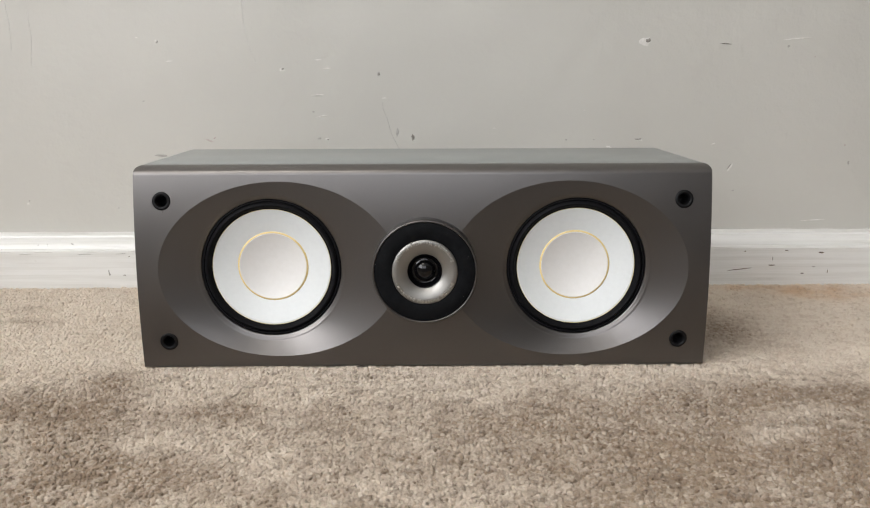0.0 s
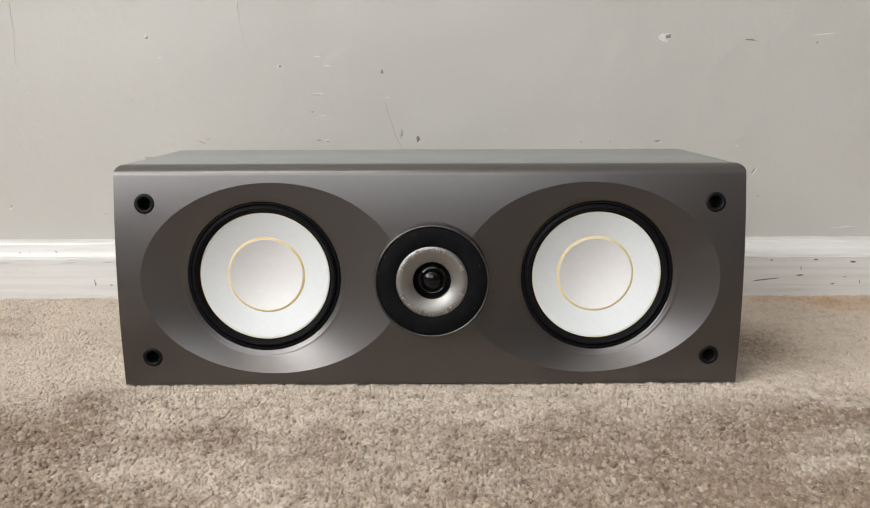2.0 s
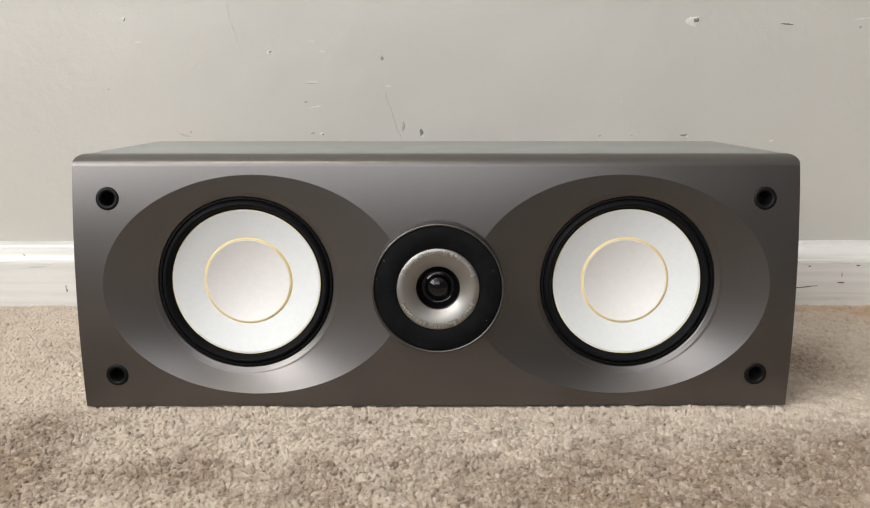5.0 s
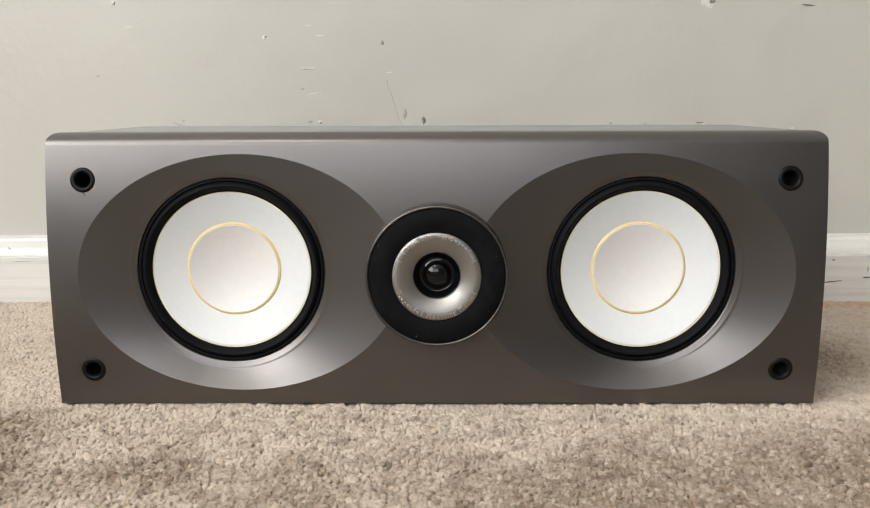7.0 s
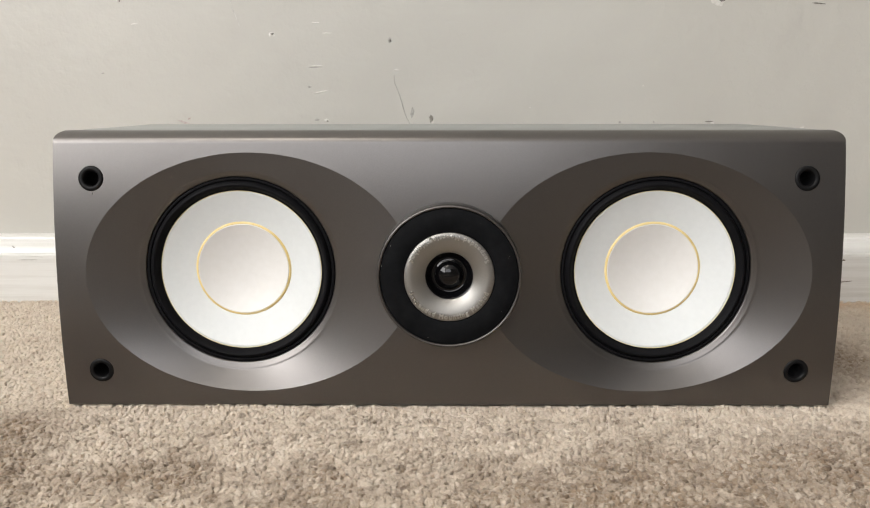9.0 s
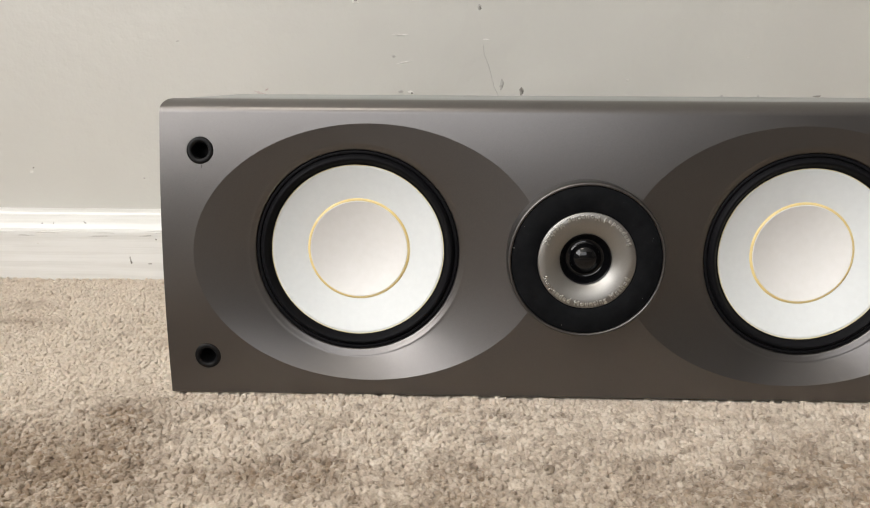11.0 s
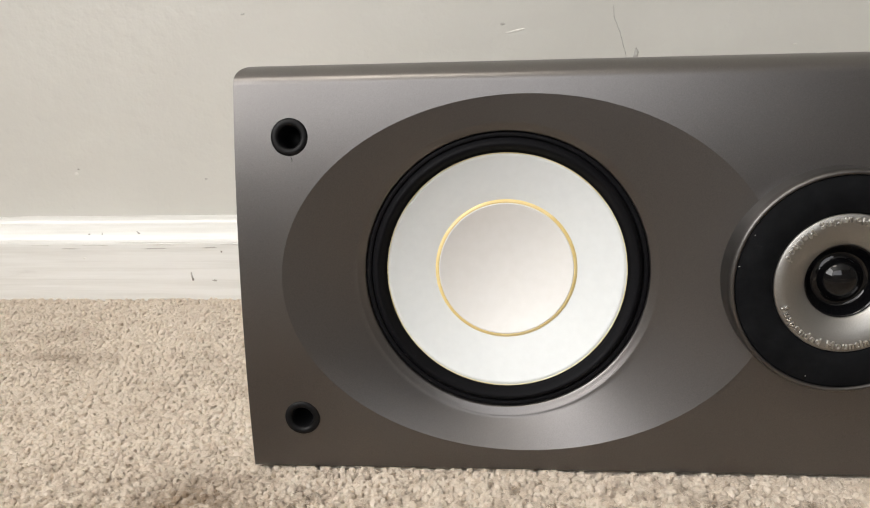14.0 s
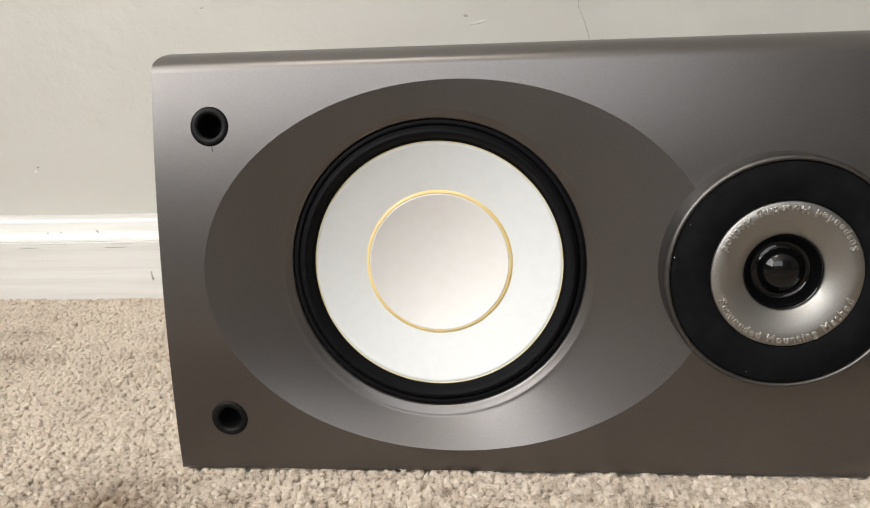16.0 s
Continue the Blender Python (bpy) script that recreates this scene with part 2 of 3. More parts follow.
# ---- room shell ----
T = 0.12
wall_north = tagged(part("wall_north", box_bm(X0 - T, X1 + T, Y1, Y1 + T, -0.05, H), m_wall, smooth=False), "scuffed warm grey painted plaster wall with chips and dents", "wall", kind="structure")
tagged(part("wall_east", box_bm(X1, X1 + T, Y0, Y1, -0.05, H), m_dim_room, smooth=False), "plain unseen side wall, taupe darkened to dim the room", "wall", kind="structure")
bm = bmesh.new()
for y0, y1, z0, z1 in ((Y0, SIDE[0], -0.05, H), (SIDE[1], Y1, -0.05, H), (SIDE[0], SIDE[1], -0.05, SIDE[2]), (SIDE[0], SIDE[1], SIDE[3], H)):
    bmesh.ops.create_cube(bm, size=1.0, matrix=Matrix.LocRotScale((X0 - T / 2, (y0 + y1) / 2, (z0 + z1) / 2), None, (T, y1 - y0, z1 - z0)))
tagged(part("wall_west", bm, m_dim_room, smooth=False), "plain unseen side wall with a window opening, taupe darkened to dim the room", "wall", kind="structure")
tagged(part("ceiling", box_bm(X0 - T, X1 + T, Y0 - T, Y1 + T, H, H + 0.1), m_ceiling, smooth=False), "plain white painted ceiling", "ceiling", kind="structure")
bm = bmesh.new()
for x0, x1, z0, z1 in ((X0 - T, WIN[0], -0.05, H), (WIN[1], X1 + T, -0.05, H), (WIN[0], WIN[1], -0.05, WIN[2]), (WIN[0], WIN[1], WIN[3], H)):
    bmesh.ops.create_cube(bm, size=1.0, matrix=Matrix.LocRotScale(((x0 + x1) / 2, Y0 - T / 2, (z0 + z1) / 2), None, (x1 - x0, T, z1 - z0)))
tagged(part("wall_south", bm, m_dim_room, smooth=False), "plain unseen wall with a large window opening, taupe darkened to dim the room", "wall", kind="structure")

# baseboard: flat board with an ogee cap
BASE_Y = 0.877
prof = [(Y1, -0.03), (BASE_Y, -0.03), (BASE_Y, 0.0405), (BASE_Y + 0.0010, 0.0411), (BASE_Y + 0.0006, 0.0416), (BASE_Y + 0.0016, 0.0422), (BASE_Y + 0.0046, 0.0426), (BASE_Y + 0.0052, 0.0436)]


def cap_y(z):
    """Depth of the moulded cap at a height."""
    if z < 0.0426:
        return BASE_Y
    return BASE_Y + 0.0052 + 0.0150 * (1 - math.cos(math.asin(min(1.0, max(0.0, (z - 0.0436) / 0.0082)))))


prof += [(cap_y(z), z) for z in [0.0436 + 0.0082 * math.sin(math.pi / 2 * k / 9) for k in range(1, 10)]]
prof += [(BASE_Y + 0.0212, 0.0524), (BASE_Y + 0.0218, 0.0540), (BASE_Y + 0.0240, 0.0550), (Y1, 0.0552)]
bm = bmesh.new()
NX = 420
cols = []
for i in range(NX + 1):
    x = X0 + (X1 - X0) * i / NX
    wob = 0.0006 * noise.noise((x * 9, 0, 3)) + 0.0004 * noise.noise((x * 40, 5, 0))
    cols.append([bm.verts.new((x, y + (0.5 * wob if y < Y1 else 0), z + (wob if z > 0.03 else 0))) for y, z in prof])
for a, c in zip(cols, cols[1:]):
    for k in range(len(prof) - 1):
        bm.faces.new((a[k], c[k], c[k + 1], a[k + 1]))
bmesh.ops.recalc_face_normals(bm, faces=bm.faces)
baseboard = tagged(sharp(part("baseboard", bm, m_trim), 30), "white gloss painted wooden baseboard with moulded cap, scuffed", "baseboard", kind="structure")

# ---- carpet ----
SHEET_Z = -0.0034


def pile_height(x, y):
    """Slow unevenness of the pile."""
    return -0.0006 + 0.0004 * (np.sin(x * 21 + 1.3) * np.sin(y * 17 + 0.4))


floor = tagged(part("floor", box_bm(X0 - T, X1 + T, Y0 - T, Y1, -0.06, SHEET_Z), m_shade_floor, smooth=False), "beige carpeted floor, its unseen base coloured dark for shade", "floor", kind="structure")


# worn and trodden spots of the carpet, and painted shade: x, y, half widths, strength
SOIL_SHADE = [(-0.244, 0.592, 0.022, 0.020, 0.85), (-0.235, 0.530, 0.042, 0.034, 0.65), (-0.200, 0.440, 0.050, 0.046, 0.65), (-0.300, 0.545, 0.034, 0.026, 0.55),
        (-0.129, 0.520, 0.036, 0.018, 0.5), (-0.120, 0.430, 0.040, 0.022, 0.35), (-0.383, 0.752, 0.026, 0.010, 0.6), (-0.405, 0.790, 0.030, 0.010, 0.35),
        # the last spot paints the shade right of the cabinet
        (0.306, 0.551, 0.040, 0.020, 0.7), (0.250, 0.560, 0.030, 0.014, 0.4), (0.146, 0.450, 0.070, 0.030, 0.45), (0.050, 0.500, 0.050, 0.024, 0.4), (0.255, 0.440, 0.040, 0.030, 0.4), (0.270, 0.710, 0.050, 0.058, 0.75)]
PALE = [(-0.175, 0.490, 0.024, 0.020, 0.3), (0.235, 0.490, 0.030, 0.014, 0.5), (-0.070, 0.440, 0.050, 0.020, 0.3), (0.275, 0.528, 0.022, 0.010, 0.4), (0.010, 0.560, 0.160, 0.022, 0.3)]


def drift(x, y, scale, seed):
    """Smooth random unevenness between 0 and 1."""
    rng = np.random.default_rng(seed)
    g = rng.random((64, 64))
    u, v = (x + 2.0) / scale, (y + 2.0) / scale
    i, j = np.floor(u).astype(int), np.floor(v).astype(int)
    f, h = u - i, v - j
    f, h = f * f * (3 - 2 * f), h * h * (3 - 2 * h)
    i, j, i1, j1 = i % 64, j % 64, (i + 1) % 64, (j + 1) % 64
    return (g[j, i] * (1 - f) + g[j, i1] * f) * (1 - h) + (g[j1, i] * (1 - f) + g[j1, i1] * f) * h


def soil_shade_at(x, y):
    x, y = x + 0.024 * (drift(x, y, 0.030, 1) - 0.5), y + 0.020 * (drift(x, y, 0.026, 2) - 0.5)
    # front pile darkened, more towards the right, in place of weaker light
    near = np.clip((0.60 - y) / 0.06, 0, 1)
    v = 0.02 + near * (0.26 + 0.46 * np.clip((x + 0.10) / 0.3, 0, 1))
    for cx, cy, rx, ry, k in SOIL_SHADE:
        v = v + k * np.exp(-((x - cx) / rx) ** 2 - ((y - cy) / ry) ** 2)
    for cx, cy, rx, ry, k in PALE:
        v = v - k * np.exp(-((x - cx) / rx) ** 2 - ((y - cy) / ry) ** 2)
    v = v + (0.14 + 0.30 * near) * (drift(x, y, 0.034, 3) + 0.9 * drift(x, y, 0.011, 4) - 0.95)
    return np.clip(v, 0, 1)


def rust_at(x, y):
    """Rusty stain by the baseboard."""
    v = np.exp(-((x - 0.425) / 0.050) ** 2 - ((y - 0.845) / 0.030) ** 2) + 0.6 * np.exp(-((x - 0.36) / 0.035) ** 2 - ((y - 0.862) / 0.012) ** 2)
    return np.clip(v * (0.4 + 0.9 * drift(x, y, 0.012, 9)), 0, 1)


def sheet_mesh(name, co, idx, sides, values):
    """One mesh from arrays of places and corners, with a value of each kind at every corner point."""
    me = bpy.data.meshes.new(name)
    me.vertices.add(len(co))
    me.vertices.foreach_set("co", co.astype(np.float32).ravel())
    me.loops.add(idx.size)
    me.loops.foreach_set("vertex_index", idx.astype(np.int32).ravel())
    nf = idx.size // sides
    me.polygons.add(nf)
    me.polygons.foreach_set("loop_start", np.arange(0, idx.size, sides, dtype=np.int32))
    me.polygons.foreach_set("loop_total", np.full(nf, sides, np.int32))
    me.polygons.foreach_set("use_smooth", np.ones(nf, bool))
    me.update(calc_edges=True)
    for key, value in values.items():
        me.attributes.new(key, "FLOAT", "POINT").data.foreach_set("value", value.astype(np.float32))
    me.materials.append(m_carpet)
    ob = new(name, me)
    ob.parent = floor
    return ob


def tuft_places(step, seed):
    """Where the yarn ends stand: all round the cabinet, as far as the room is seen."""
    rng = np.random.default_rng(seed)
    gx, gy = np.meshgrid(np.arange(-0.62, 0.60, step), np.arange(0.365, BASE_Y + 0.001, step * 0.9))
    gx = gx + 0.5 * step * (np.arange(gx.shape[0]) % 2)[:, None]
    x, y = gx.ravel() + rng.normal(0, 0.40, gx.size) * step, gy.ravel() + rng.normal(0, 0.40, gx.size) * step
    under = (np.abs(x) < 0.2235) & (y > 0.6195) & (y < 0.784)
    ok = ~under & (np.abs(x) < 0.31 + 0.62 * (y - 0.38)) & (y < BASE_Y + 0.0005)
    return x[ok], y[ok], rng


def tufts(name, step, seed):
    """Cut-pile yarn ends: soft blunt knobs that lean with the nap, each of its own height and tone, and loose fibres between."""
    x, y, rng = tuft_places(step, seed)
    n = x.size
    soil_shade = soil_shade_at(x, y)
    way = rng.uniform(0, 6.283, n)
    lean = step * rng.uniform(0.0, 0.45, n)
    top = pile_height(x, y) + rng.normal(0.0, 0.00036, n) + 0.0010 * (drift(x, y, 0.0075, 7) - 0.5) - 0.0002 * soil_shade
    close = np.clip(1 - (0.6195 - y) / 0.006, 0, 1) * (y < 0.6195) * (np.abs(x) < 0.224)
    top = top - 0.0004 * close
    r = step * rng.uniform(0.58, 0.92, n)
    flat, turn = rng.uniform(0.55, 1.0, n), rng.uniform(0, 6.283, n)
    SIDES = 5
    a = np.arange(SIDES) * 2 * math.pi / SIDES
    co = np.empty((n, 3 * SIDES + 1, 3))
    for k, (f, q) in enumerate(((0.0, 0.80), (0.60, 1.0), (0.90, 0.68))):
        rr = r[:, None] * q * rng.uniform(0.72, 1.28, (n, SIDES))
        ca, sa = np.cos(a)[None] * rr, np.sin(a)[None] * rr * flat[:, None]
        ct, st = np.cos(turn)[:, None], np.sin(turn)[:, None]
        co[:, k * SIDES : (k + 1) * SIDES, 0] = (x + np.cos(way) * lean * f * f)[:, None] + ca * ct - sa * st
        co[:, k * SIDES : (k + 1) * SIDES, 1] = (y + np.sin(way) * lean * f * f)[:, None] + ca * st + sa * ct
        co[:, k * SIDES : (k + 1) * SIDES, 2] = (SHEET_Z - 0.0004 + (top - SHEET_Z) * f)[:, None] + rng.normal(0, 0.00012, (n, SIDES))
    co[:, -1, 0], co[:, -1, 1], co[:, -1, 2] = x + np.cos(way) * lean, y + np.sin(way) * lean, top
    tri = []
    for k in range(2):
        for i in range(SIDES):
            j = (i + 1) % SIDES
            tri += [(k * SIDES + i, k * SIDES + j, (k + 1) * SIDES + j), (k * SIDES + i, (k + 1) * SIDES + j, (k + 1) * SIDES + i)]
    tri += [(2 * SIDES + i, 2 * SIDES + (i + 1) % SIDES, 3 * SIDES) for i in range(SIDES)]
    V = 3 * SIDES + 1
    idx = np.array(tri)[None] + (np.arange(n) * V)[:, None, None]
    back_pale = np.clip((y - 0.585) / 0.05, 0, 1)  # pile towards the wall painted paler in place of stronger light
    tone = np.clip(0.74 + 0.20 * back_pale + (1 - 0.45 * back_pale) * (rng.normal(0, 0.24, n) + 1.0 * (drift(x, y, 0.0052, 8) - 0.5)), 0.0, 1.0)
    # each tuft takes its own share of soil and painted shade
    dark_share = np.clip(soil_shade * rng.uniform(0.4, 1.5, n), 0, 1)
    tagged(sheet_mesh(name, co.reshape(-1, 3), idx, 3, {"soil_shade": np.repeat(dark_share, V), "yarn": np.repeat(tone, V), "rust": np.repeat(rust_at(x, y), V)}), "dense beige cut-pile carpet tufts, trodden in patches, with some shade painted in", kind="stuff")
    # loose fibres standing from the knobs
    FIBRES = 8
    m = n * FIBRES
    fx, fy, ft = np.repeat(x, FIBRES), np.repeat(y, FIBRES), np.repeat(top, FIBRES)
    out, reach, w = rng.uniform(0, 6.283, m), step * rng.uniform(0.45, 1.15, m), rng.uniform(0.00012, 0.00026, m)
    co = np.empty((m, 4, 3))
    for k, (f, q, h) in enumerate(((0.15, 1, -0.0001), (0.15, -1, -0.0001), (1.0, -0.6, -0.0003), (1.0, 0.6, -0.0003))):
        co[:, k, 0] = fx + np.cos(out) * reach * f - np.sin(out) * w * q
        co[:, k, 1] = fy + np.sin(out) * reach * f + np.cos(out) * w * q
        co[:, k, 2] = ft + h + (rng.normal(0, 0.0003, m) if k == 2 else 0)
    co[:, 3, 2] = co[:, 2, 2]
    idx = np.array([0, 1, 2, 3])[None] + (np.arange(m) * 4)[:, None]
    tagged(sheet_mesh("carpet_fibres", co.reshape(-1, 3), idx, 4, {"soil_shade": np.repeat(np.repeat(dark_share, FIBRES), 4), "yarn": np.repeat(np.clip(np.repeat(tone, FIBRES) + rng.normal(0.05, 0.15, m), 0, 1), 4), "rust": np.repeat(np.repeat(rust_at(x, y), FIBRES), 4)}), "loose beige carpet fibres", kind="stuff")


def carpet_bed(name, step):
    """The close bed of yarn from which the tufts stand."""
    nx, ny = int(1.30 / step), int((BASE_Y - 0.33) / step)
    gx, gy = np.meshgrid(np.linspace(-0.65, 0.65, nx + 1), np.linspace(0.33, BASE_Y, ny + 1))
    gx, gy = gx.ravel(), gy.ravel()
    a = (np.arange(ny)[:, None] * (nx + 1) + np.arange(nx)[None]).ravel()
    idx = np.stack([a, a + 1, a + nx + 2, a + nx + 1], 1)
    co = np.stack([gx, gy, SHEET_Z + 0.0009 + 0.0004 * (drift(gx, gy, 0.006, 11) - 0.5)], 1)
    ob = sheet_mesh(name, co, idx, 4, {"soil_shade": np.clip(soil_shade_at(gx, gy) + 0.1, 0, 1), "yarn": 0.6 + 0 * gx, "rust": rust_at(gx, gy)})
    return tagged(ob, "beige carpet pile bed", kind="stuff")


carpet_bed("carpet_bed", 0.004)
tufts("carpet_tufts", 0.00255, 5)

# ---- ceiling light ----
light = tagged(new("ceiling_light"), "round white flush ceiling light, switched on", "ceiling light")
m_opal, n, l, b = material("opal_diffuser", (0.9, 0.88, 0.84), 0.4)
b.inputs["Emission Color"].default_value, b.inputs["Emission Strength"].default_value = (1.0, 0.94, 0.86, 1), 3.0
for nm, prof_, mt in (("frame", [(0.425, 0.0), (0.43, 0.04), (0.415, 0.055), (0.405, 0.055), (0.402, 0.02)], m_trim), ("diffuser", [(0.404, 0.03), (0.39, 0.058), (0.25, 0.066), (0.0, 0.068)], m_opal)):
    bm = lathe(prof_, 0, 0, 64)
    bmesh.ops.transform(bm, matrix=Matrix.Translation((LAMP[0], LAMP[1], H)) @ Matrix.Rotation(-math.pi / 2, 4, "X"), verts=bm.verts)
    part(nm, bm, mt, light)

# ---- loudspeaker ----
speaker = tagged(new("center_speaker"), "taupe metallic centre loudspeaker, two white cones, on beige carpet", "loudspeaker")
W, ZT = 0.225, 0.1605                      # half width, top of the front panel
FY, FZ, FK = 0.6158, 0.050, 0.88           # the front bows forward: y = FY + FK (z - FZ)^2
WX, WZ = 0.1213, 0.0790                    # woofer centres
EX, EZ, EA, EB = 0.1142, 0.0785, 0.0941, 0.0698   # rim of the dished recess round each woofer
TX, TZ, TR = 0.0006, 0.0791, 0.0412        # tweeter
SOCKETS = [(-0.2035, 0.1338), (0.2035, 0.1338), (-0.2035, 0.0216), (0.2035, 0.0216)]
SR = 0.0072
RIM_Y, SEAT_Y = 0.6250, 0.6262


def face_y(z):
    return FY + FK * (z - FZ) ** 2


def loop_pts(f, count):
    return [f(2 * math.pi * i / count) for i in range(count)]


# front panel: triangulated face with the recesses, the tweeter and the sockets cut out
ROLL_Z = ZT - 0.0070
from mathutils.geometry import delaunay_2d_cdt
pts, edges = [], []


def add_loop(ps):
    k = len(pts)
    pts.extend(Vector(p) for p in ps)
    edges.extend((k + i, k + (i + 1) % len(ps)) for i in range(len(ps)))


NXF, NZF = 112, 38
border = [(-W + 2 * W * i / NXF, 0.0) for i in range(NXF)] + [(W, ROLL_Z * i / NZF) for i in range(NZF)]
border += [(W - 2 * W * i / NXF, ROLL_Z) for i in range(NXF)] + [(-W, ROLL_Z * (1 - i / NZF)) for i in range(NZF)]
add_loop(border)
for s in (-1, 1):
    add_loop(loop_pts(lambda a: (s * EX + EA * math.cos(a), EZ + EB * math.sin(a)), 256))
for x, z in SOCKETS:
    add_loop(loop_pts(lambda a: (x + SR * math.cos(a), z + SR * math.sin(a)), 40))


def in_cut(x, z, grow=0.0):
    if any(((x - s * EX) / (EA + grow)) ** 2 + ((z - EZ) / (EB + grow)) ** 2 < 1 for s in (-1, 1)):
        return True
    return any((x - a) ** 2 + (z - c) ** 2 < (SR + grow) ** 2 for a, c in SOCKETS)


for i in range(1, NXF):
    for k in range(1, NZF):
        x, z = -W + 2 * W * i / NXF, ROLL_Z * k / NZF
        if not in_cut(x, z, 0.0012):
            pts.append(Vector((x, z)))
vs, _, fs, *_ = delaunay_2d_cdt(pts, edges, [], 0, 1e-7)
bm = bmesh.new()
bv = [bm.verts.new((v.x, face_y(v.y), v.y)) for v in vs]
for f in fs:
    cx, cz = sum(vs[i].x for i in f) / 3, sum(vs[i].y for i in f) / 3
    if not in_cut(cx, cz) and math.hypot(cx - TX, cz - TZ) > TR - 0.004:
        bm.faces.new([bv[i] for i in f])
bmesh.ops.delete(bm, geom=[v for v in bm.verts if not v.link_faces], context="VERTS")
for f in bm.faces:
    if f.normal.y > 0:
        f.normal_flip()
bm.normal_update()
for f in bm.faces:
    f.normal_update()
    if f.normal.y > 0:
        f.normal_flip()
me = bpy.data.meshes.new("front_panel")
bm.to_mesh(me)
bm.free()
me.materials.append(m_baffle)
me.shade_smooth()
me.normals_split_custom_set_from_vertices([Vector((0, -1, 2 * FK * (v.co.z - FZ))).normalized() for v in me.vertices])
front = new("front_panel", me)
front.parent = speaker
front["label"] = "taupe metallic lacquered front panel, bowed"

# rolled top edge and the sides of the front panel
R = ZT - ROLL_Z
y_r = face_y(ROLL_Z)
slope0 = math.atan(2 * FK * (ROLL_Z - FZ))
prof = [(y_r, ROLL_Z)]
KNEE, CREST = radians(48), radians(84)
R1 = 0.0056
R2 = (R - R1 * (math.sin(KNEE) - math.sin(slope0))) / (math.sin(CREST) - math.sin(KNEE))
for r, a0, a1, count in ((R1, slope0, KNEE, 8), (R2, KNEE, CREST, 8)):
    y, z = prof[-1]
    for k in range(1, count + 1):
        a = a0 + (a1 - a0) * k / count
        prof.append((y + r * (math.cos(a0) - math.cos(a)), z + r * (math.sin(a) - math.sin(a0))))
prof += [(0.6388, ZT), (0.6394, ZT - 0.0012)]
CR = 0.0045


def half_width(z):
    d = max(0.0, z - (ZT - CR))
    return W - CR + math.sqrt(max(CR * CR - d * d, 0)) if d else W


bm = bmesh.new()
rows = []
for y, z in prof:
    hw = min(half_width(z), W)
    rows.append([bm.verts.new((-hw + 2 * hw * i / NXF, y, z)) for i in range(NXF + 1)])
for a, c in zip(rows, rows[1:]):
    for i in range(NXF):
        bm.faces.new((a[i], a[i + 1], c[i + 1], c[i]))
part("top_edge", bm, m_baffle, speaker)
for s in (-1, 1):
    bm = bmesh.new()
    rim = [(face_y(ROLL_Z * k / 30), ROLL_Z * k / 30, W) for k in range(31)] + [(y, z, half_width(z)) for y, z in prof[1:-1]]
    a = [bm.verts.new((s * hw, y, z)) for y, z, hw in rim]
    c = [bm.verts.new((s * hw, 0.6395, z)) for y, z, hw in rim]
    for i in range(len(rim) - 1):
        bm.faces.new((a[i], a[i + 1], c[i + 1], c[i]))
    bmesh.ops.recalc_face_normals(bm, faces=bm.faces)
    part("side_edge", bm, m_baffle, speaker)

# cabinet behind the front panel
part("cabinet", box_bm(-0.2235, 0.2235, 0.6390, 0.783, 0.0005, 0.1600, 0.0012, 2), m_cabinet, speaker, "grey satin foil-covered cabinet box")

# dished recess and woofer, both sides
FLANGE = 0.0592


def lip_y(up):
    """Depth of the line where the dish meets the flange; up: 1 above the woofer, -1 below."""
    return RIM_Y + 0.0002 - 0.0007 * (1 - up) / 2


